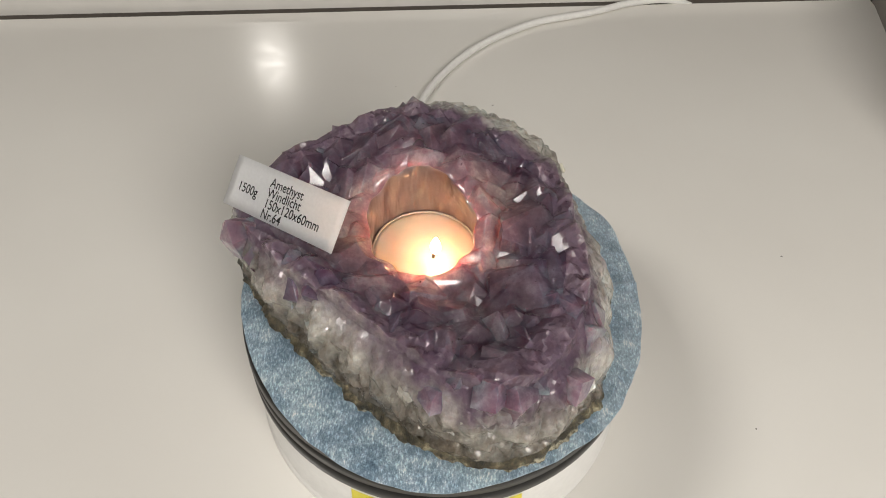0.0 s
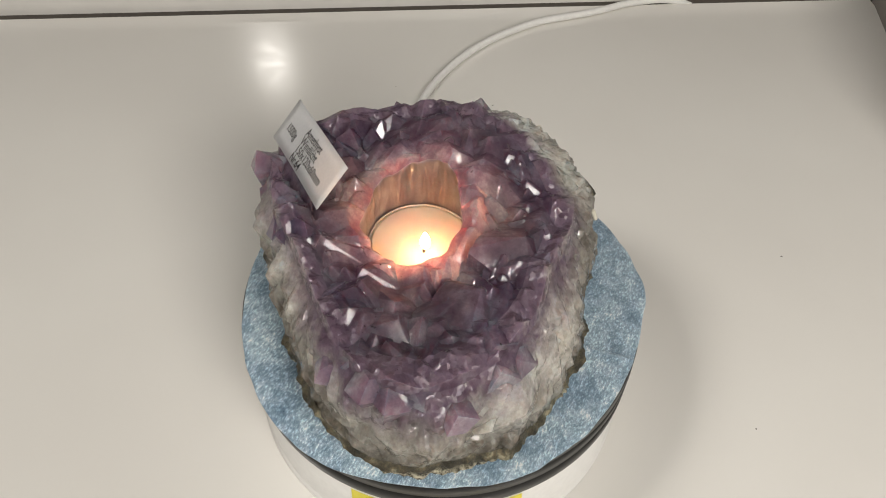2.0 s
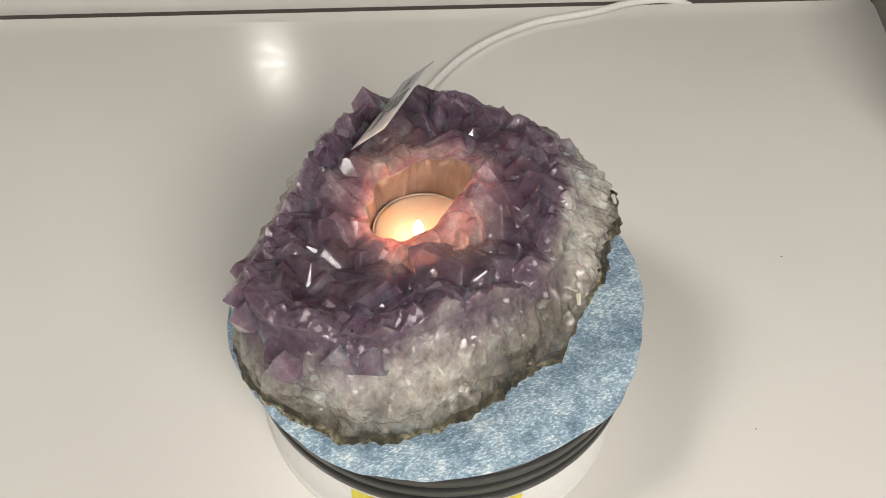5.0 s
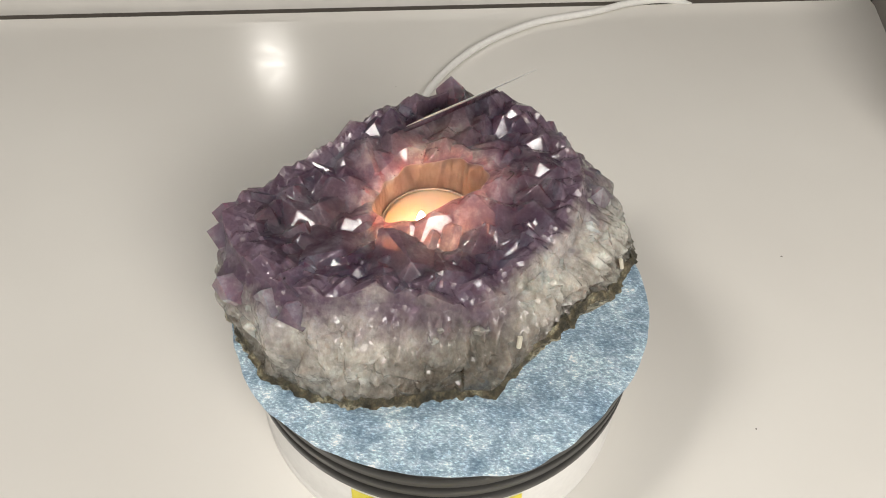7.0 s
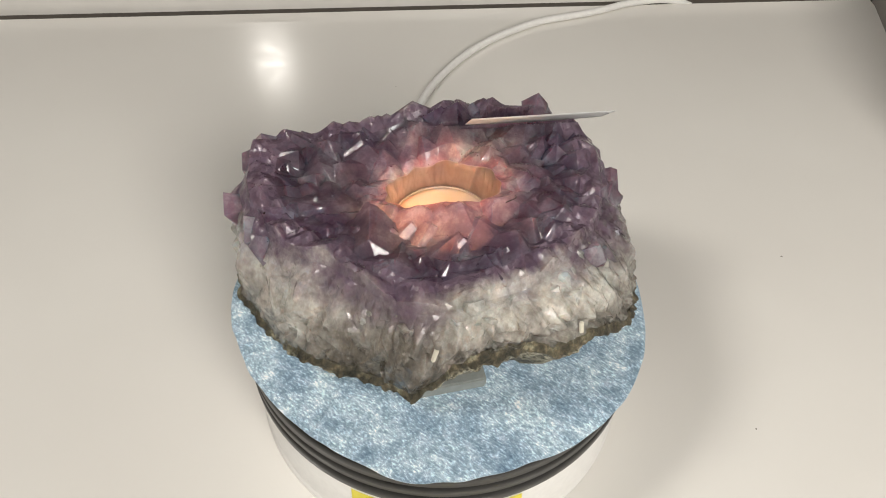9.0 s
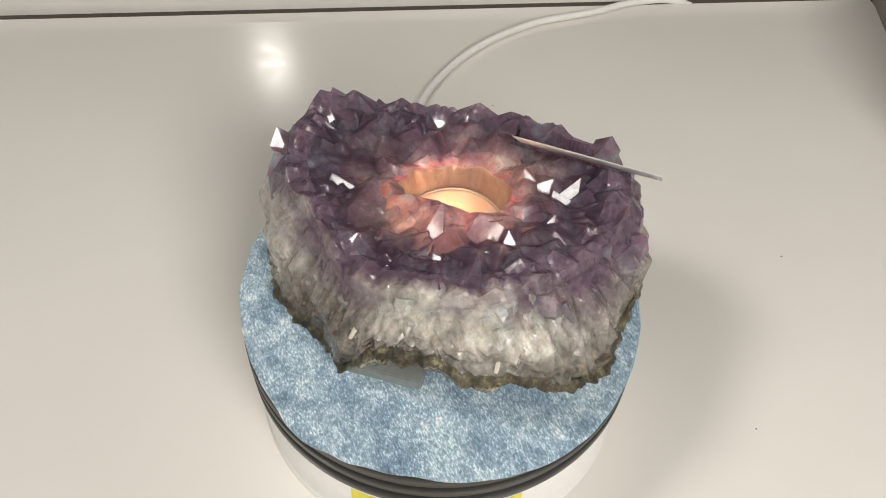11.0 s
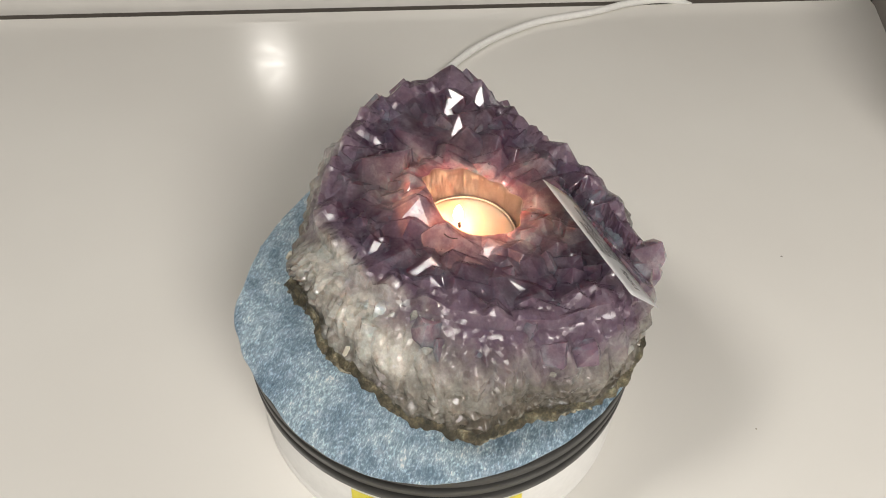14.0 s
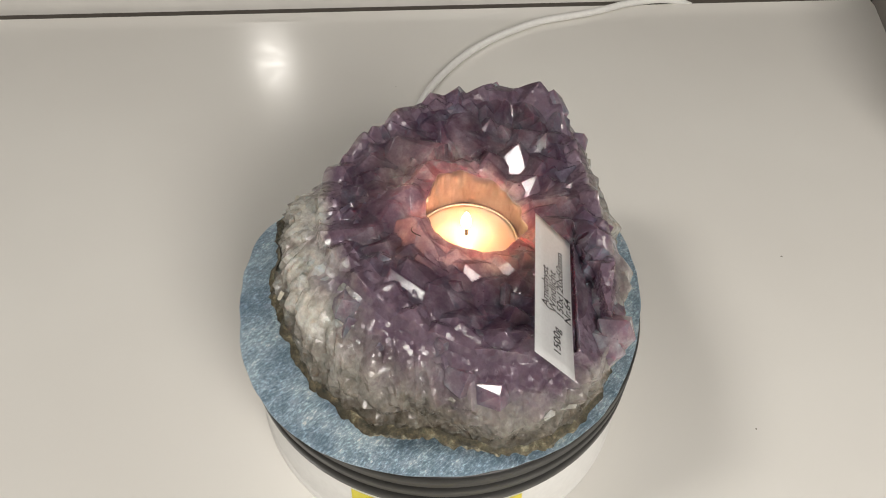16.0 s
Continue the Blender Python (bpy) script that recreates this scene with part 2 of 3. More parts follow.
def lathe(profile, steps=128, centre=(0, 0), closed=True):
    """A body turned round the z axis from (radius, height) pairs; radius 0 closes it."""
    bm = bmesh.new()
    rings = []
    for r, z in profile:
        if r < 1e-6:
            rings.append([bm.verts.new((centre[0], centre[1], z))])
        else:
            rings.append([bm.verts.new((centre[0] + r * math.cos(2 * math.pi * k / steps), centre[1] + r * math.sin(2 * math.pi * k / steps), z)) for k in range(steps)])
    for a, b in zip(rings, rings[1:]):
        for k in range(steps):
            j = (k + 1) % steps
            face = [a[k % len(a)], a[j % len(a)], b[j % len(b)], b[k % len(b)]]
            face = list(dict.fromkeys(face))
            if len(face) > 2:
                bm.faces.new(face)
    return bm


def around(values, degrees):
    """A smooth periodic curve through values at even steps from -180 degrees."""
    n = len(values)
    u = (degrees + 180.0) / 360.0 * n
    i, f = math.floor(u), u - math.floor(u)
    a, b, c, d = (values[(i + k) % n] for k in (-1, 0, 1, 2))
    return b + 0.5 * f * (c - a + f * (2 * a - 5 * b + 4 * c - d + f * (3 * (b - c) + d - a)))


# ---- the room: table, back ledge, side panel, walls, ceiling ----
ROOM = pose(0, 0, 0, 0, 0, 5.2)


def setting(name, bm, mat, label, m=None):
    ob = new(name, finish(name, bm, mat))
    ob.matrix_world = m or Matrix()
    return tagged(ob, label, kind="structure")


def room():
    bm = box(bmesh.new(), (-0.9, -0.75, -0.03), (0.345, 0.3035, 0.0), 0.0005)
    setting("table_top", bm, M_TABLE, "glossy off-white lacquered table top", ROOM)
    bm = box(bmesh.new(), (-0.9, 0.3037, -0.05), (0.8, 0.3103, -0.0012))
    setting("joint", bm, M_GAP, "dark joint between table top and back ledge", ROOM)
    bm = box(bmesh.new(), (-0.9, 0.3105, -0.05), (0.8, 0.40, 0.014), 0.0012)
    setting("back_ledge", bm, M_PANEL, "low white lacquered ledge behind the table", ROOM)
    bm = box(bmesh.new(), (0.0, -0.22, -0.06), (0.018, 0.0, 0.09), 0.001)
    setting("side_panel", bm, M_SIDE, "grey upright panel at the table's end", ROOM @ pose(0.3465, 0.3025, 0, 0, 0, -13))
    for name, lo, hi in (("floor", (-2.6, -2.2, -0.80), (2.6, 4.4, -0.75)), ("ceiling", (-2.6, -2.2, 2.5), (2.6, 4.4, 2.55)),
                         ("wall_north", (-2.6, 4.4, -0.8), (2.6, 4.5, 2.55)), ("wall_south", (-2.6, -2.3, -0.8), (2.6, -2.2, 2.55)),
                         ("wall_east", (2.6, -2.2, -0.8), (2.7, 4.4, 2.55)), ("wall_west", (-2.7, -2.2, -0.8), (-2.6, 4.4, 2.55))):
        setting(name, box(bmesh.new(), lo, hi), M_WALL, "plain off-white painted " + name.split("_")[0])


# ---- turntable ----
def turntable():
    base = new("turntable")
    tagged(base, "electric display turntable with black platter and white base", "turntable")

    def side(z):
        return 0.0785 - 0.0015 * (z - 0.004) / 0.033

    bm = lathe([(0, 0.0002), (0.0790, 0.0002), (0.0796, 0.0008), (0.0796, 0.0022), (0.0788, 0.0030), (side(0.004), 0.004), (side(0.031), 0.031), (0.0755, 0.0325), (0, 0.0325)], 160)
    part("base", bm, M_BASE, base, "white plastic base", True)
    bands = [(0, 0.0340), (0.0773, 0.0340), (0.0789, 0.0346), (0.0795, 0.0356)]
    for z in (0.0425, 0.0500):
        bands += [(0.0795, z - 0.0004), (0.0786, z), (0.0786, z + 0.0006), (0.0794, z + 0.0010)]
    bands += [(0.0792, 0.0568), (0.0782, 0.0578), (0, 0.0578)]
    platter = part("platter", lathe(bands, 160), M_BLACK, base, "grooved black plastic platter", True)

    def patch(a0, a1, z0, z1, lift):
        bm = bmesh.new()
        n = max(1, int((a1 - a0) / 3))
        rows = [[bm.verts.new(((side(z) + lift) * math.sin(radians(a0 + (a1 - a0) * k / n)), -(side(z) + lift) * math.cos(radians(a0 + (a1 - a0) * k / n)), z)) for k in range(n + 1)] for z in (z0, z1)]
        for k in range(n):
            bm.faces.new((rows[0][k], rows[0][k + 1], rows[1][k + 1], rows[1][k]))
        return bm

    sticker = part("sticker", patch(-24, 24, 0.006, 0.0292, 0.0004), M_YELLOW, base, "yellow sticker with dark print")
    for a0, a1 in ((-19.5, -17.8), (-17, -15.2), (-14.4, -12.8), (11.5, 13.2), (14, 15.8), (16.5, 18.6)):
        part("print_bar", patch(a0, a1, 0.0215, 0.0272, 0.0007), M_INK, sticker)
    return platter


def velvet_mat():
    mat = new("velvet_mat")
    tagged(mat, "round ice-blue crushed velvet mat on the platter", "mat")
    ring = [0.0795, 0.0785, 0.0780, 0.079, 0.081, 0.0835, 0.0845, 0.0830, 0.0825, 0.083, 0.081, 0.0795, 0.0785, 0.0790, 0.0815, 0.0800, 0.0795, 0.081, 0.0820, 0.0815, 0.0800, 0.0790, 0.0785, 0.0790]
    bm = bmesh.new()
    steps, grid = 540, []
    for s in (0.12, 0.3, 0.5, 0.6, 0.66, 0.72, 0.78, 0.84, 0.9, 0.95, 0.985, 1.0, 1.004, 1.0):
        row = []
        for k in range(steps):
            a = 360.0 * k / steps - 180
            r = around(ring, a) * s
            edge = 0.0006 * noise.noise((math.cos(radians(a)) * 9, math.sin(radians(a)) * 9, 3.0)) if s > 0.9 else 0
            x, y = (r + edge) * math.cos(radians(a)), (r + edge) * math.sin(radians(a))
            crease = abs((y - 0.0002) * 0.974 - (x - 0.0565) * 0.227)
            z = 0.0006 * noise.noise((x * 60, y * 60, 0)) + (0.0009 * max(0.0, 1 - crease / 0.0014) if x > 0.05 else 0) - (0.0006 if 0.983 < s < 1.002 else 0)
            row.append([x, y, z])
        grid.append(row)
    for k in range(steps):
        grid[-3][k][2] -= 0.0002
        grid[-2][k][2] -= 0.0010
        grid[-1][k][2] = -0.0020
    vs = [[bm.verts.new(p) for p in row] for row in grid]
    for a, b in zip(vs, vs[1:]):
        for k in range(steps):
            bm.faces.new((a[k], a[(k + 1) % steps], b[(k + 1) % steps], b[k]))
    bm.faces.new(vs[0])
    bm.faces.new(list(reversed(vs[-1])))
    part("cloth", bm, M_VELVET, mat, "", True)
    return mat


# ---- the amethyst geode; angles as at the start, heights over the velvet ----
MM = 0.00097
BASE_R = (80, 74, 68, 65.5, 68, 72, 81, 86, 83, 80, 71, 66, 60, 55.5, 58, 60.5, 62, 67, 71.5, 75, 74.5, 73.5, 79, 82)
BASE_H = (11, 12, 13, 14, 12, 12, 11, 8, 6, 4, 0, 6, 8, 4, 8, 31, 35, 32, 29, 17, 9, 8, 6, 7)
RIM_R = (75, 67, 62, 57, 56, 60, 68, 78, 74, 65, 57, 48, 46, 46, 47, 45, 45, 47, 48, 50, 54, 58, 64, 71)
RIM_H = (52, 49, 50, 50, 48, 48, 49, 51, 50, 51, 51, 53, 53, 51, 50, 52, 54, 55, 56, 57, 54, 51, 49, 50)
HOLE, BORE = Vector((-0.0065, -0.0055, 0)), 0.0201


def rim(a):
    return around(RIM_R, a) * MM, around(RIM_H, a) * MM


def overhang(a):
    """How far the crystals reach in over the bored hole."""
    lump = noise.noise((math.cos(radians(a)) * 2.6, math.sin(radians(a)) * 2.6, 4.0))
    return 0.0072 * max(0.0, math.cos(radians(a - 35))) ** 2 + 0.0022 * max(-0.4, lump)


def on_top(a, s, drop=0.0):
    """A point of the crystals' tips' surface: s is 0 at the bored hole and 1 at the outer crest."""
    c, sn = math.cos(radians(a)), math.sin(radians(a))
    r, h = rim(a)
    p, q = HOLE + Vector((c, sn, 0)) * (BORE + 0.0010 - overhang(a)), Vector((c, sn, 0)) * r
    low = 0.0472 + 0.0072 * math.cos(radians(a - 65)) + 0.0015 * max(0.0, 1 - s * 8)
    z = low + (h - low) * (s ** 0.8)
    v = p.lerp(q, s)
    v.z = z - drop
    return v


def card_pose(t):
    """The card slides a little between the crystals in the middle of the turn."""
    j, k = (min(1.0, max(0.0, (t - t0) / d)) for t0, d in ((4.2, 2.1), (6.3, 5.2)))
    k = 0.65 * j * j * (3 - 2 * j) + 0.35 * k
    a = Matrix(((0.806, 0.318, -0.499), (-0.569, 0.646, -0.508), (0.161, 0.694, 0.702))).to_quaternion()
    b = Matrix(((0.682, 0.537, -0.496), (-0.731, 0.478, -0.487), (-0.024, 0.695, 0.719))).to_quaternion()
    p = Vector((-0.0558, -0.0033, 0.0503)).lerp(Vector((-0.0549, 0.0041, 0.0539)), k)
    return Matrix.Translation(p) @ a.slerp(b, k).to_matrix().to_4x4() @ pose(0, 0, 0, TIP * k)


CARD_SPACES = [card_pose(t).inverted() for t in (0.0, 16.0)]


def clear_of_card(p):
    """Lowers a point of the druse that would lie above the card."""
    for m in CARD_SPACES:
        q = m @ p
        if abs(q.x) < 0.031 and abs(q.y) < 0.0115 and -0.0014 < q.z < 0.02:
            p.z -= (q.z + 0.0014) / 0.7
    return p


def flank(a, u):
    """Radius and height on the flank at angle a: u is 0 at the crest and 1 at the rind."""
    r0, h0 = rim(a)
    r1, h1 = around(BASE_R, a) * MM, around(BASE_H, a) * MM
    h0, h1 = h0 - 0.0035, h1 + 0.005
    return r0 + (r1 - r0) * (u ** 0.55) + 0.002 * math.sin(math.pi * u), h0 + (h1 - h0) * u


def violet_reach(a):
    """How far the violet runs down the flank from the crest."""
    return around((0.40, 0.32, 0.26, 0.22, 0.22, 0.28, 0.40, 0.45, 0.42, 0.38, 0.32, 0.28, 0.3, 0.2, 0.1, 0.0, 0.0, 0.05, 0.1, 0.25, 0.4, 0.45, 0.5, 0.5), a)


def skin(name, rows, mat, geode, label="", smooth=False, cap=False):
    """A closed band of quads through rings of points, as one part."""
    bm = bmesh.new()
    n = len(rows[0])
    vs = [[bm.verts.new(p) for p in row] for row in rows]
    for a, b in zip(vs, vs[1:]):
        for k in range(n):
            j = (k + 1) % n
            bm.faces.new((a[k], a[j], b[j]))
            bm.faces.new((a[k], b[j], b[k]))
    if cap:
        bm.faces.new(vs[-1])
    return part(name, bm, mat, geode, label, smooth)


def facet_field(px, py, seeds, floor, reach):
    """The upper envelope of many uneven six-sided points: each seed is x, y, top and six slopes."""
    out = np.array(floor, dtype=float)
    for x, y, top, slopes in seeds:
        dx, dy = px - x, py - y
        near = np.nonzero((np.abs(dx) < reach) & (np.abs(dy) < reach))[0]
        if len(near):
            dx, dy = dx[near], dy[near]
            fall = np.max([gx * dx + gy * dy for gx, gy in slopes], axis=0)
            out[near] = np.maximum(out[near], top - fall)
    return out


def six_slopes(rng, lo, hi, stretch=1.0):
    """Fall lines of the six faces of a point: three broad ones, three steeper and narrower."""
    spin, tilt = rng.uniform(0, 6.28), (rng.gauss(0, 0.16), rng.gauss(0, 0.16))
    out = []
    for k in range(6):
        g, a = rng.uniform(lo, hi) * (1.0 if k % 2 else 1.35), spin + k * 1.0472 + rng.uniform(-0.2, 0.2)
        out.append((g * math.cos(a) + tilt[0], (g * math.sin(a) + tilt[1]) * stretch))
    return out


def sheet(name, rows, mats, geode, label):
    """A closed body of triangles through rings of points, outwards and downwards; mats: (material, last ring)."""
    n, m = len(rows[0]), len(rows)
    k = np.arange(n)
    j = (k + 1) % n
    tris = []
    for i in range(m - 1):
        a, b = i * n, (i + 1) * n
        tris.append(np.stack([a + k, b + k, b + j], 1))
        tris.append(np.stack([a + k, b + j, a + j], 1))
    me = bpy.data.meshes.new(name)
    tris = np.concatenate(tris).tolist() + [list(range(n - 1, -1, -1)), list(range((m - 1) * n, m * n))]
    me.from_pydata([tuple(p) for row in rows for p in row], [], tris)
    slots = []
    for slot, (mat, last) in enumerate(mats):
        me.materials.append(mat)
        slots += [slot] * (2 * n * last - len(slots))
    me.polygons.foreach_set("material_index", slots + [0, len(mats) - 1])
    ob = new(name, me)
    ob.parent = geode
    me.polygons.foreach_set("use_smooth", [k == 0 for k in slots] + [False, False])
    return tagged(ob, label)


# tips near the hole: angle, radius, height
HOLE_POINTS = ((122, 32, 57), (150, 33, 54), (22, 17, 55.5), (-2, 18, 54), (58, 19, 56), (-172, 36, 50), (-57, 27, 46), (-24, 34, 53), (9, 35, 54), (-45, 36, 49), (-72, 36, 47), (87, 29, 54), (114, 23, 56.5), (-105, 40, 47), (-150, 38, 47))


# how smoky (+) or icy (-) the flank's quartz is, from -180 degrees in steps of 15
SMOKE = (0.05, 0.10, 0.16, 0.16, 0.10, 0.04, 0.0, -0.04, -0.08, -0.16, -0.32, -0.32, 0.0, 0.30, 0.20, -0.16, -0.36, -0.40, -0.30, -0.08, 0.06, 0.08, 0.06, 0.05)


def geode_body(geode):
    steps = 900
    angles = [360.0 * k / steps - 180 for k in range(steps)]
    rng = random.Random(23)
    # the druse: intergrown points of two sizes
    seeds = []
    for count, lift, lo, hi in ((150, 0.0014, 0.45, 0.8), (120, -0.0004, 0.55, 0.9)):
        for _ in range(count):
            a, q = rng.uniform(-180, 180), math.sqrt(rng.uniform(0.0, 1.12))
            p = on_top(a, q)
            seeds.append((p.x, p.y, p.z + lift + rng.gauss(0, 0.0012), six_slopes(rng, lo, hi)))
    # stout points round the bored hole, seen against the candle
    for k in range(15):
        a = -180 + 24 * k + rng.uniform(-6, 6)
        d = Vector((math.cos(radians(a)), math.sin(radians(a)), 0))
        p = HOLE + d * (BORE + rng.uniform(0.0030, 0.0050) - overhang(a))
        near = max(0.0, math.cos(radians(a - 35)))
        seeds.append((p.x, p.y, on_top(a, 0.12).z + rng.uniform(0.0008, 0.0030) + 0.0052 * near * near, six_slopes(rng, 0.55, 0.95)))
    for a, r, h in HOLE_POINTS:
        seeds.append((r * MM * math.cos(radians(a)), r * MM * math.sin(radians(a)), h * MM, six_slopes(rng, 0.55, 0.9)))
    druse_s = [0.80 * j / 58 for j in range(59)]
    crest_s = [0.80 + 0.20 * j / 14 for j in range(1, 15)]
    base = [[on_top(a, q, 0.0022) for a in angles] for q in druse_s + crest_s]
    px, py = (np.array([p[c] for row in base for p in row]) for c in (0, 1))
    flat = np.array([p.z for row in base for p in row])
    top = facet_field(px, py, seeds, flat - 0.0035, 0.014)
    edge = np.repeat([min(1.0, 0.25 + 5 * q) for q in druse_s + crest_s], steps)
    top = flat + edge * (top - flat)
    for p, z in zip((p for row in base for p in row), top):
        p.z = z
        clear_of_card(p)
    # the quartz flank: columns side by side, broken into glassy chips lower down
    seeds = []
    for count, lo, hi, size, stretch in ((240, 0.0, 0.65, 0.0030, 0.34), (420, 0.15, 1.0, 0.0019, 0.6), (700, 0.0, 1.0, 0.0006, 0.9)):
        for _ in range(count):
            q, v, t, g = rng.uniform(-math.pi, math.pi) * 0.065, rng.uniform(lo, hi) * 0.045, rng.gauss(size, 0.0010), six_slopes(rng, 0.42, 0.95, stretch)
            seeds += [(q + d, v, t, g) for d in (-0.130 * math.pi, 0, 0.130 * math.pi) if abs(q + d) < 0.225]
    nflank = 72
    us = [j / nflank for j in range(1, nflank + 1)]
    q = np.tile(np.radians(angles) * 0.065, nflank)
    v = np.repeat(us, steps) * 0.045
    relief = facet_field(q, v, seeds, np.full(len(q), -0.0022), 0.017).reshape(nflank, steps)
    # the bored hole's wall, from its floor upwards
    bore = []
    for u in range(13):
        row = []
        for k, a in enumerate(angles):
            c, sn = math.cos(radians(a)), math.sin(radians(a))
            r = BORE + 0.0007 * noise.noise((c * 6, sn * 6, u * 0.35)) + 0.0002 * noise.noise((c * 18, sn * 18, u * 0.9)) + (0.0004 + 0.0016 * max(0.0, noise.noise((c * 4, sn * 4, 2.0)))) * max(0, u - 9) / 3
            r -= overhang(a) * (u / 12) ** 2.5
            row.append(HOLE + Vector((r * c, r * sn, 0.0138 + (base[0][k].z - 0.0008 - 0.0138) * u / 12)))
        bore.append(row)
    rows = bore + base
    shares = [-1.0] * (len(bore) + 59) + [c - 1.0 for c in crest_s]
    for j, u in enumerate(us):
        shares.append(u)
        row = []
        w = min(1, u * 6) * (1 - 0.55 * max(0.0, u - 0.8) / 0.2)
        for k, a in enumerate(angles):
            c, sn = math.cos(radians(a)), math.sin(radians(a))
            r, z = flank(a, u)
            big = noise.noise((c * r * 45, sn * r * 45, z * 28))
            grain = noise.noise((c * r * 500, sn * r * 500, z * 330))
            r += w * (relief[j][k] - 0.0024 + 0.0024 * big + 0.0003 * grain)
            p = Vector((c * r, sn * r, z + 0.0015 * w * big))
            row.append(clear_of_card(p) if u < 0.4 else p)
        rows.append(row)
    body = sheet("quartz_body", rows, ((M_BORE, 13), (M_AMETHYST, 71), (M_MILKY, len(rows) - 1)), geode, "violet druse over grey-white translucent quartz, bored through")
    # tone holds the crystal zones and the glow painted round the hole
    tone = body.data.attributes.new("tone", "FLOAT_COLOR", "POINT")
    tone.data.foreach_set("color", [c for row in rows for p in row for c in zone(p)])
    tint = body.data.attributes.new("violet", "FLOAT", "POINT")
    tint.data.foreach_set("value", [0.35 + (violet_reach(a) - u * (2.2 if u < 0 else 1.0)) * 1.6 for u in shares for a in angles])
    root = body.data.attributes.new("root", "FLOAT", "POINT")
    root.data.foreach_set("value", [max(0.0, u) + around(SMOKE, a) for u in shares for a in angles])
    # rind: a rough dark band below the quartz, and the underside
    last, rows = rows[-1], []
    for u in (0.0, 0.2, 0.4, 0.6, 0.8, 1.0):
        row = []
        for k, a in enumerate(angles):
            c, sn = math.cos(radians(a)), math.sin(radians(a))
            p = last[k]
            h1 = around(BASE_H, a) * MM
            rough = 0.0026 * noise.noise((c * 5.5, sn * 5.5, u * 1.5)) + 0.0016 * noise.noise((c * 19, sn * 19, u * 3)) + 0.0008 * noise.noise((c * 42, sn * 42, u * 5))
            r = math.hypot(p.x, p.y) + ((0.0016 + rough) if u > 0 else -0.0004) - 0.0018 * u * u
            z = p.z + (h1 - p.z) * u + (0.0030 * noise.noise((c * 8, sn * 8, 7)) + 0.0018 * noise.noise((c * 24, sn * 24, 9))) * (1 - abs(2 * u - 1) * 0.3) + (0.0015 if u == 0 else 0)
            row.append(Vector((c * r, sn * r, max(z, 0.0002))))
        rows.append(row)
    edge = rows[-1]
    for f, g in ((0.93, 0.72), (0.8, 0.38), (0.62, 0.14), (0.35, 0.05)):
        row = []
        for p in edge:
            d = 0.0015 * noise.noise((p.x * 90 * f, p.y * 90 * f, 5))
            row.append(Vector((p.x * f, p.y * f, max(0.0002, p.z * g + 0.0004 + d))))
        rows.append(row)
    rind = skin("rind", rows, M_RIND, geode, "rough dark brown-green rind with a pale lip", True, True)
    lip = rind.data.attributes.new("lip", "FLOAT", "POINT")
    lip.data.foreach_set("value", [(0, 0, 0, 0.2, 0.9, 1.0, 0.3, 0, 0, 0)[j] for j in range(len(rows)) for a in angles])


TIP_Z = 0.74  # height of a crystal's tip over its shoulder, in half widths


def crystal_mesh(name, seed, mat, stout=1.0, long=1.0):
    """A six-sided prism with a sloping, uneven point; unit width, tip upwards."""
    rng = random.Random(seed)
    bm = bmesh.new()
    ring = []
    for z, f in ((-1.7 * long, 0.85), (0.0, 1.0)):
        row = []
        for k in range(6):
            a = radians(60 * k + 30) + rng.uniform(-0.16, 0.16)
            r = f * rng.uniform(0.86, 1.12)
            row.append((r * math.cos(a), r * math.sin(a), z))
        ring.append(row)
    shoulder = [(x, y, (rng.uniform(-0.05, 0.25) if k % 2 else rng.uniform(-0.35, -0.1))) for k, (x, y, z) in enumerate(ring[1])]
    low = [bm.verts.new(p) for p in ring[0]]
    top = [bm.verts.new(p) for p in shoulder]
    for k in range(6):
        bm.faces.new((low[k], low[(k + 1) % 6], top[(k + 1) % 6], top[k]))
    bm.faces.new(list(reversed(low)))
    ax, ay = rng.uniform(-0.34, 0.34), rng.uniform(-0.34, 0.34)
    apex = rng.uniform(0.58, 0.85) * stout
    if seed % 3 == 0:  # a short ridge in place of a sharp tip
        d = rng.uniform(0.12, 0.3)
        t = [bm.verts.new((ax - d, ay, apex)), bm.verts.new((ax + d, ay * 0.6, apex * 0.97))]
        for k in range(6):
            m = (Vector(shoulder[k]) + Vector(shoulder[(k + 1) % 6])) / 2
            v = t[0] if m.x < 0 else t[1]
            bm.faces.new((top[k], top[(k + 1) % 6], v))
        xs = [0 if (shoulder[k][0] + shoulder[(k + 1) % 6][0]) < 0 else 1 for k in range(6)]
        for k in range(6):
            if xs[k] != xs[k - 1]:
                bm.faces.new((top[k], t[xs[k]], t[xs[k - 1]]))
    else:
        tip = bm.verts.new((ax, ay, apex))
        for k in range(6):
            bm.faces.new((top[k], top[(k + 1) % 6], tip))
    me = finish(name, bm, mat)
    tone = me.attributes.new("tone", "FLOAT_COLOR", "POINT")
    tone.data.foreach_set("color", [1.0] * (4 * len(me.vertices)))
    return me


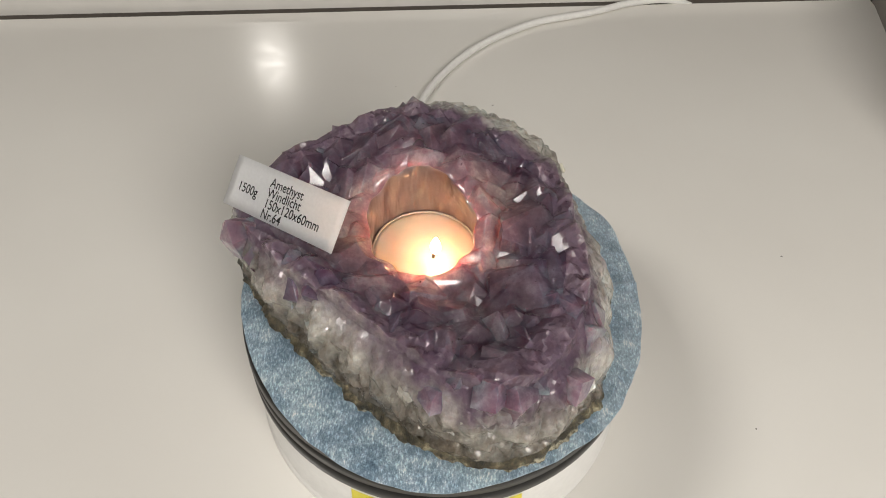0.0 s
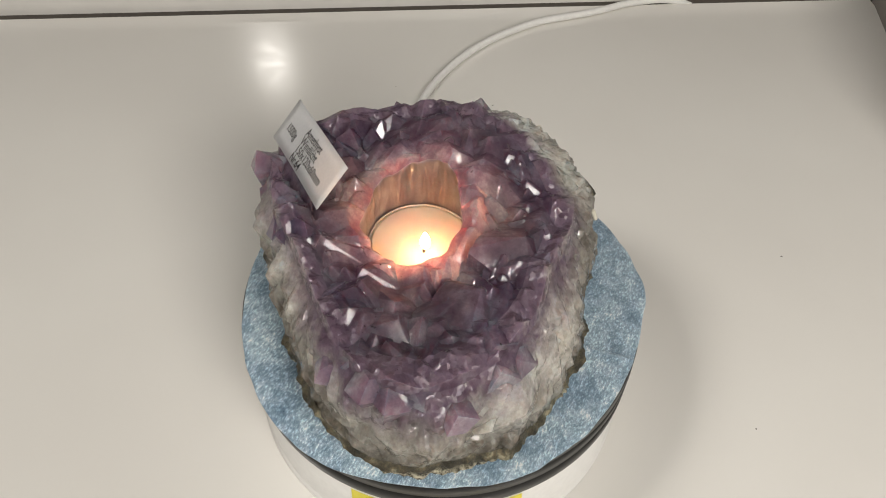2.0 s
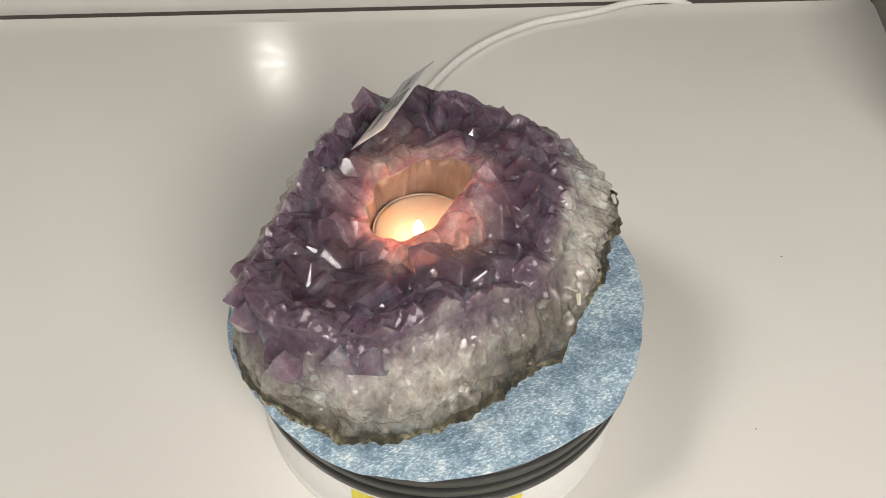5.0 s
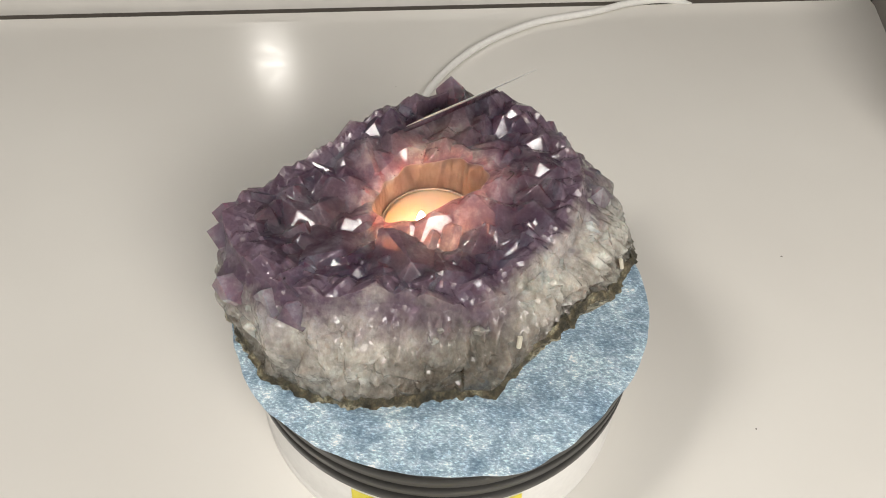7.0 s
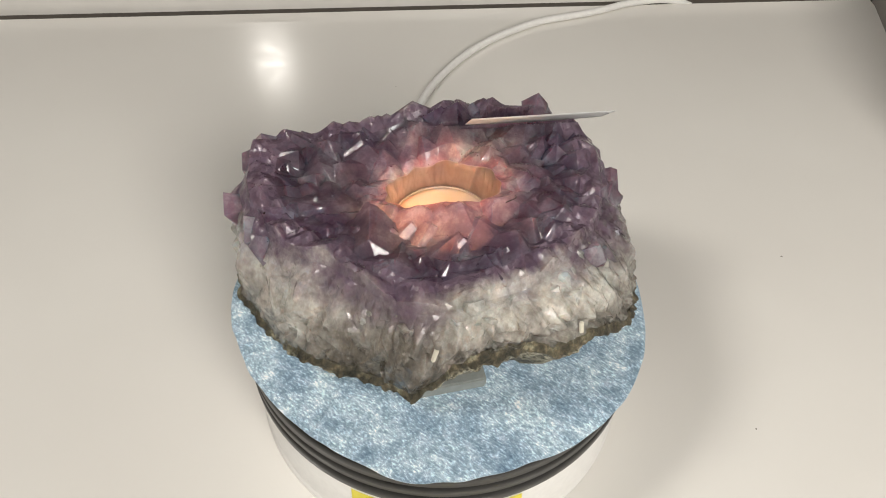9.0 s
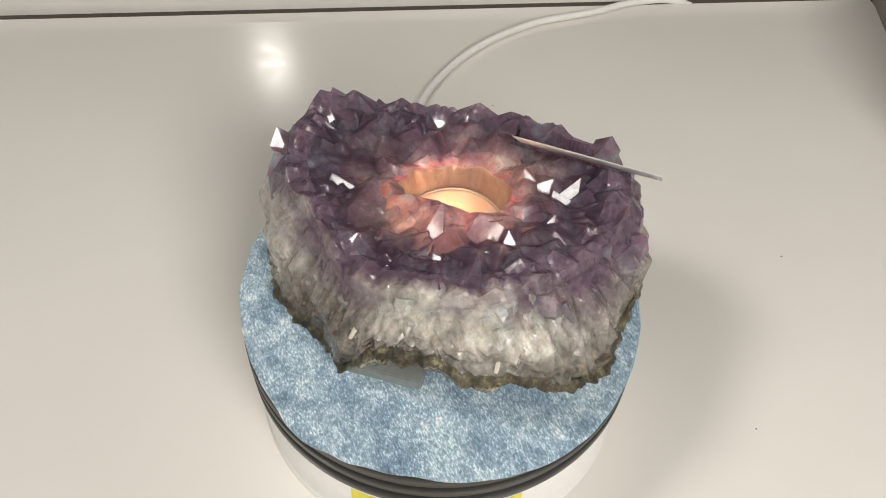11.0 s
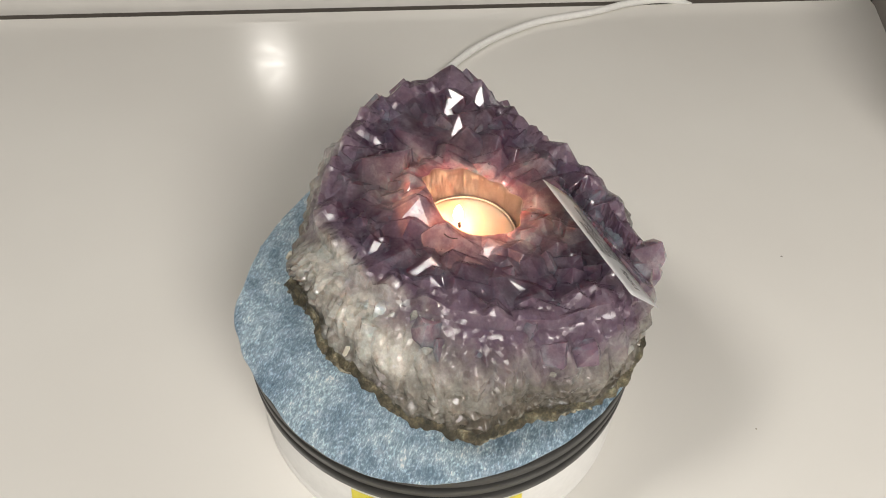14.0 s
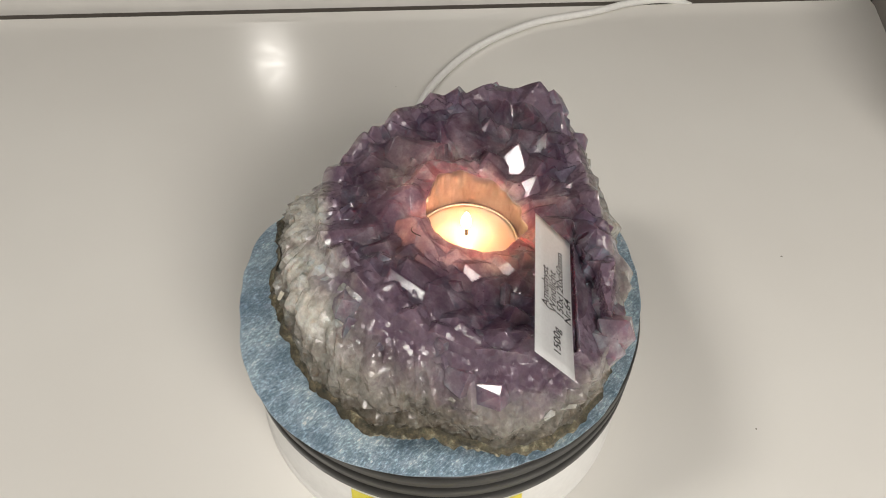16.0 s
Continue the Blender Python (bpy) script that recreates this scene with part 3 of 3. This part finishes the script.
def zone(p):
    """Clear round the hole, with candle glow painted in as lighter, warmer colour; deep violet in the middle, paler
    towards the crest.
    """
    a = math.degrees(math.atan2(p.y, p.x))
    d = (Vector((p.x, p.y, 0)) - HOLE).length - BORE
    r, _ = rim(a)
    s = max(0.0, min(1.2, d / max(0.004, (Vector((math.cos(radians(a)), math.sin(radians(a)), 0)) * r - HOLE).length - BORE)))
    # clear: pale quartz by the bore, plus a painted warm glow
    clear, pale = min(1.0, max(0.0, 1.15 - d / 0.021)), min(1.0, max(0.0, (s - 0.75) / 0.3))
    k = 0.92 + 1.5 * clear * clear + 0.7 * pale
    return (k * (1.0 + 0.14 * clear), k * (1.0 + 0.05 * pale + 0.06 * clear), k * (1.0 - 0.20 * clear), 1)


def crystal_at(name, me, geode, tip, axis, width, spin):
    """Places a shared crystal mesh with its tip at the given point."""
    ob = new(name, me)
    ob.parent = geode
    q = Vector(axis).to_track_quat("Z", "Y").to_matrix().to_4x4()
    m = Matrix.Translation(tip) @ q @ pose(0, 0, 0, 0, 0, spin) @ Matrix.Diagonal((width, width, width, 1)) @ Matrix.Translation((0, 0, -TIP_Z))
    ob.matrix_basis = m
    k = 1.0 + 0.12 * noise.noise(Vector(tip) * 50)
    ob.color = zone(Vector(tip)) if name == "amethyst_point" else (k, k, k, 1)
    return ob


def under_card(tip, w):
    """True where a point of that half width would pierce or hide the card."""
    for t in (0.0, 16.0):
        p = card_pose(t).inverted() @ tip
        if abs(p.x) < 0.0273 + 0.5 * w and abs(p.y) < 0.0088 + w and -0.7 * w < p.z < 0.022:
            return True
    return False


def crystals(geode):
    rng = random.Random(11)
    violet = [crystal_mesh("amethyst_point", k, M_AMETHYST, 1.0 + 0.12 * (k % 3)) for k in range(11)]
    clear = [crystal_mesh("quartz_column", 20 + k, M_MILKY, 0.8, 1.5) for k in range(8)]
    taken = []

    def free(p, w, gap):
        return all((p - q).length > gap * (w + v) for q, v in taken)

    # points that stand out: angle, radius, height, half width, outward lean
    for a, r, h, w, tilt in ((-78, 79, 52, 7.4, 18), (-84, 70, 50, 6.4, 10), (-66, 76, 49, 6.6, 18), (-58, 83, 43, 6.0, 30), (-91, 74, 43, 6.6, 20), (-176, 76.5, 50.5, 7.4, 14), (178, 70, 49, 6.2, 8),
                             (166, 68, 48, 7.2, 16), (151, 74, 40, 6.6, 28), (143, 69, 43, 6.4, 24), (-158, 64, 50, 8.0, 8), (-165, 68, 44, 7.0, 16), (-163, 57, 49, 6.6, 4), (-138, 54, 52, 8.0, 6), (-146, 61, 47, 6.6, 18),
                             (-125, 51, 49, 7.2, 10), (-40, 65, 47, 8.0, 18), (-47, 72, 46, 6.8, 28), (-73, 61, 46, 8.4, 6), (-87, 64, 47, 6.4, 8), (118, 63, 47, 5.0, 16), (108, 60, 49, 5.2, 14), (104, 56, 55, 7.4, 10),
                             (63, 36, 57, 6.4, 0), (-9, 45, 53, 6.6, 10), (141, 47, 49, 7.8, 4), 
                             (172, 51, 51, 8.4, 4)):
        c, sn = math.cos(radians(a)), math.sin(radians(a))
        tip = Vector((c * r, sn * r, h)) * MM
        t = radians(tilt)
        if under_card(tip, w * MM):
            tip.z -= 0.006
        crystal_at("amethyst_point", violet[rng.randrange(11)], geode, tip, (c * math.sin(t), sn * math.sin(t), math.cos(t)), w * MM, rng.uniform(0, 60))
        taken.append((tip, w * MM * 0.85))

    def grow(lo, hi, gap, tries, most):
        made = []
        for _ in range(tries):
            if len(made) >= most:
                break
            w = rng.uniform(lo, hi)
            a = rng.uniform(-180, 180)
            bare = max(0.0, 1 - 2.4 * violet_reach(a))
            s = math.sqrt(rng.uniform(0, 1.0)) * (1 - 0.32 * bare)
            if bare > 0.4 and s > 0.72:
                continue
            w *= 1 - 0.35 * bare * s
            tip = on_top(a, s, rng.uniform(-0.0008, 0.0014))
            tip.z += 0.0022 * noise.noise(tip * 75)
            for _ in range(4):
                tip.z -= 0.0035 if under_card(tip, w) else 0
            inner = (Vector((tip.x, tip.y, 0)) - HOLE).length - BORE
            if not free(tip, w, gap) or under_card(tip, w) or inner < 0.013 + 0.4 * w:
                continue
            taken.append((tip, w))
            lean = radians(-12 * (1 - s) + (28 - 10 * bare) * s * s) + rng.gauss(0, 0.17) + 0.25 * noise.noise(tip * 60)
            yaw = radians(a) + rng.gauss(0, 0.3)
            made.append((tip, (math.cos(yaw) * math.sin(lean), math.sin(yaw) * math.sin(lean), math.cos(lean)), w))
        return made

    # the stout point outside the card
    c, sn = math.cos(radians(-173)), math.sin(radians(-173))
    crystal_at("amethyst_point", violet[4], geode, Vector((c * 76.5, sn * 76.5, 47.5)) * MM, (c * 0.16, sn * 0.16, 1), 0.0064, 20)
    # the point behind which the card is stuck
    c, sn = math.cos(radians(173)), math.sin(radians(173))
    crystal_at("amethyst_point", violet[6], geode, Vector((c * 0.0655, sn * 0.0655, 0.0452)), (c * 0.05, sn * 0.05, 1), 0.0072, 10)
    large = grow(0.0070, 0.0115, 0.58, 6000, 90) + grow(0.0040, 0.0060, 0.66, 9000, 60)
    for tip, axis, w in large:
        crystal_at("amethyst_point", violet[rng.randrange(11)], geode, tip, axis, w, rng.uniform(0, 60))
    # pale columns side by side in the flank, mostly sunk in the quartz
    side, count = [], 0
    for tries in range(6000):
        if count >= 120:
            break
        a = rng.uniform(-180, 180)
        u = max(0.0, violet_reach(a)) * 0.5 + rng.uniform(0.0, 0.26)
        if count % 2:
            a, u = rng.uniform(5, 118), rng.uniform(0.0, 0.22)
        w = rng.uniform(0.0026, 0.0060)
        c, sn = math.cos(radians(a)), math.sin(radians(a))
        (r, z), (r2, z2) = flank(a, u), flank(a, 1.0)
        up = Vector((c * r, sn * r, z)) - Vector((c * r2, sn * r2, z2))
        out = Vector((c, sn, 0))
        tip = Vector((c * r, sn * r, z)) - out * w * rng.uniform(0.50, 0.80)
        if any((tip - q).length < 0.66 * (w + v) for q, v in side):
            continue
        side.append((tip, w))
        axis = up.normalized() + out * rng.uniform(0.12, 0.45) + Vector((rng.gauss(0, 0.12), rng.gauss(0, 0.12), rng.gauss(0, 0.08)))
        ob = crystal_at("quartz_column", clear[rng.randrange(8)], geode, tip, axis.normalized(), w, rng.uniform(0, 60))
        reach = min(1.0, 0.75 * up.length / (5.0 * w))
        ob.matrix_basis = ob.matrix_basis @ Matrix.Translation((0, 0, TIP_Z)) @ Matrix.Diagonal((1, 1, max(0.25, reach), 1)) @ Matrix.Translation((0, 0, -TIP_Z))
        count += 1


def small_marks(geode):
    """Chalky veins that stand in the flank, and a burnt fibre caught by the hole."""
    vein = crystal_mesh("pale_vein", 41, M_VEIN, 0.8, 2.6)
    for a, r, h, w, lean in ((36, 55.3, 39.0, 0.0009, 0.3), (82, 63.6, 42.0, 0.0008, 0.3)):
        c, sn = math.cos(radians(a)), math.sin(radians(a))
        crystal_at("pale_vein", vein, geode, Vector((c * r, sn * r, h)) * 0.001, (-0.35 * c - lean * sn, -0.35 * sn + lean * c, 1), w, a)
    c, sn = math.cos(radians(115)), math.sin(radians(115))
    base, bm, rings = Vector((c * 0.0234, sn * 0.0234, 0.0562)), bmesh.new(), []
    for k in range(9):
        u = k / 8
        p = base + Vector((0.0048 * u - 0.002, 0.0016 * math.sin(3.4 * u), 0.0014 * math.sin(3.1 * u)))
        rings.append([bm.verts.new(p + Vector((0, 0.0002 * math.cos(j * 1.2566), 0.0002 * math.sin(j * 1.2566)))) for j in range(5)])
    for a, b in zip(rings, rings[1:]):
        for j in range(5):
            bm.faces.new((a[j], a[(j + 1) % 5], b[(j + 1) % 5], b[j]))
    part("burnt_fibre", bm, M_WICK, geode, "curled burnt fibre", True)


def geode_thing():
    tagged(GEODE, "amethyst geode candle holder with violet crystals and pale quartz flanks", "geode")
    geode_body(GEODE)
    crystals(GEODE)
    small_marks(GEODE)


# ---- tea light ----
def tea_light():
    light = new("tea_light")
    tagged(light, "burning white tea light in a thin metal cup", "candle")
    part("cup", lathe([(0, 0.0), (0.0182, 0.0), (0.0188, 0.0006), (0.0191, 0.0154), (0.0193, 0.0157), (0.0192, 0.0158), (0.0188, 0.0156), (0.0187, 0.0010), (0, 0.0008)], 96), M_CUP, light, "thin bright metal cup", True)
    part("wax", lathe([(0, 0.0012), (0.0185, 0.0012), (0.01865, 0.0154), (0.0176, 0.0152), (0.006, 0.0146), (0, 0.0145)], 96), M_WAX, light, "softly glowing cream wax", True)
    w = Vector((0.0030, -0.0030, 0))
    bm = bmesh.new()
    rows = []
    for k in range(7):
        u = k / 6
        c = w + Vector((0.0008 * u * u, -0.0003 * u, 0.0143 + 0.0040 * u))
        rows.append([bm.verts.new(c + Vector((0.0006 * math.cos(j * 1.0472), 0.0006 * math.sin(j * 1.0472), 0))) for j in range(6)])
    for a, b in zip(rows, rows[1:]):
        for j in range(6):
            bm.faces.new((a[j], a[(j + 1) % 6], b[(j + 1) % 6], b[j]))
    bm.faces.new(rows[-1])
    part("wick", bm, M_WICK, light, "short charred wick")
    f = w + Vector((0.0008, -0.0003, 0))
    prof = [(0, 0.0174), (0.0009, 0.0179), (0.0016, 0.0190), (0.0019, 0.0204), (0.0017, 0.0220), (0.0011, 0.0238), (0.0005, 0.0251), (0, 0.0257)]
    part("flame", lathe(prof, 20, (f.x, f.y)), M_FLAME, light, "small yellow flame", True)
    return light


# ---- price card ----
def price_card():
    """The card is slightly curled along its length."""
    card = new("price_card")
    tagged(card, "small white printed card stuck between the crystals", "card")

    def curl(x, y, z):
        return Vector((x, y, z + 0.0003 * (x / 0.0273) ** 2 * (0.5 - y / 0.0175)))

    bm = bmesh.new()
    grid = [[[bm.verts.new(curl(-0.0273 + 0.0546 * i / 16, -0.0093 + 0.0186 * j / 4, z)) for j in range(5)] for i in range(17)] for z in (-0.00012, 0.00012)]
    for g in grid:
        for i in range(16):
            for j in range(4):
                bm.faces.new((g[i][j], g[i + 1][j], g[i + 1][j + 1], g[i][j + 1]))
    loop = [(i, 0) for i in range(16)] + [(16, j) for j in range(4)] + [(i, 4) for i in range(16, 0, -1)] + [(0, j) for j in range(4, 0, -1)]
    for (i, j), (k, m) in zip(loop, loop[1:] + loop[:1]):
        bm.faces.new((grid[0][i][j], grid[0][k][m], grid[1][k][m], grid[1][i][j]))
    part("sheet", bm, M_PAPER, card, "", True)
    rows = (("1500g", -0.0228, -0.0026), ("Amethyst", -0.0082, 0.0030), ("Windlicht", -0.0082, -0.0008), ("150x120x60mm", -0.0082, -0.0046), ("Nr.64", -0.0082, -0.0084))
    for text, x, y in rows:
        cu = bpy.data.curves.new("print", "FONT")
        cu.body, cu.size, cu.offset = text, 0.0048, 0.00005
        ob = new("print", cu)
        me = bpy.data.meshes.new_from_object(ob.evaluated_get(bpy.context.evaluated_depsgraph_get()))
        bpy.data.objects.remove(ob)
        for v in me.vertices:
            v.co = curl(x + v.co.x * 0.86, y + v.co.y, 0.0002)
        me.materials.clear()
        me.materials.append(M_INK)
        ob = new("print", me)
        ob.parent = card
    return card


def pad_thing():
    pad = new("support_pad")
    tagged(pad, "small grey translucent pad propping the geode on the velvet", "pad")
    part("block", box(bmesh.new(), (-0.0139, 0.0, 0.0), (0.0139, 0.007, 0.0056), 0.0006), M_PAD, pad)
    return pad


def cable_thing():
    cu = bpy.data.curves.new("power_cable", "CURVE")
    cu.dimensions, cu.bevel_depth, cu.bevel_resolution = "3D", 0.0024, 4
    sp = cu.splines.new("BEZIER")
    pts = ((-0.034, 0.078), (-0.022, 0.170), (0.003, 0.232), (0.052, 0.280), (0.105, 0.302), (0.138, 0.3165), (0.166, 0.3212), (0.186, 0.3245))
    sp.bezier_points.add(len(pts) - 1)
    for b, (x, y) in zip(sp.bezier_points, pts):
        b.co = (x, y, 0.0026 if x < 0.15 else (0.0016 if x < 0.17 else -0.006))
        b.handle_left_type = b.handle_right_type = "AUTO"
    cu.materials.append(M_CABLE)
    dg = new("power_cable_curve", cu)
    me = bpy.data.meshes.new_from_object(dg.evaluated_get(bpy.context.evaluated_depsgraph_get()))
    bpy.data.objects.remove(dg)
    ob = new("power_cable", me)
    tagged(ob, "white power cable lying across the table behind the turntable", "cable")


def crumbs():
    for x, y, d in ((0.1778, 0.0737, 0.00042), (0.0289, 0.1936, 0.00036), (0.1390, -0.0268, 0.0003)):
        bm = bmesh.new()
        bmesh.ops.create_icosphere(bm, subdivisions=1, radius=d)
        for v in bm.verts:
            v.co = Vector((v.co.x * 1.7, v.co.y, max(0.0, v.co.z * 0.6 + d * 0.5)))
        ob = new("crumb", finish("crumb", bm, M_RIND))
        ob.matrix_world = pose(x, y, 0.0001, 0, 0, x * 900)
        tagged(ob, "tiny dark crumb lying on the white table", "crumb", "crumbs on the table")


room()
crumbs()
PLATTER = turntable()
MAT = velvet_mat()
CARD = price_card()
LIGHT = tea_light()
PAD = pad_thing()
cable_thing()
geode_thing()



def motions():
    """All that stands on the platter turns with it."""
    times = [0.5 * k for k in range(33)]
    walk(PLATTER, [(t, pose(0, 0, 0, 0, 0, turned(t))) for t in times])
    for ob, m in ((MAT, Matrix()), (GEODE, pose(0, 0, 0.0002)), (LIGHT, pose(HOLE.x, HOLE.y, 0.0142)), (PAD, pose(0.0366, 0.0317, 0.0004, 0, 0, 140.7))):
        walk(ob, [(t, pose(0, 0, TOP, 0, 0, turned(t)) @ m) for t in times])
    walk(CARD, [(t, pose(0, 0, TOP, 0, 0, turned(t)) @ card_pose(t)) for t in times])


motions()
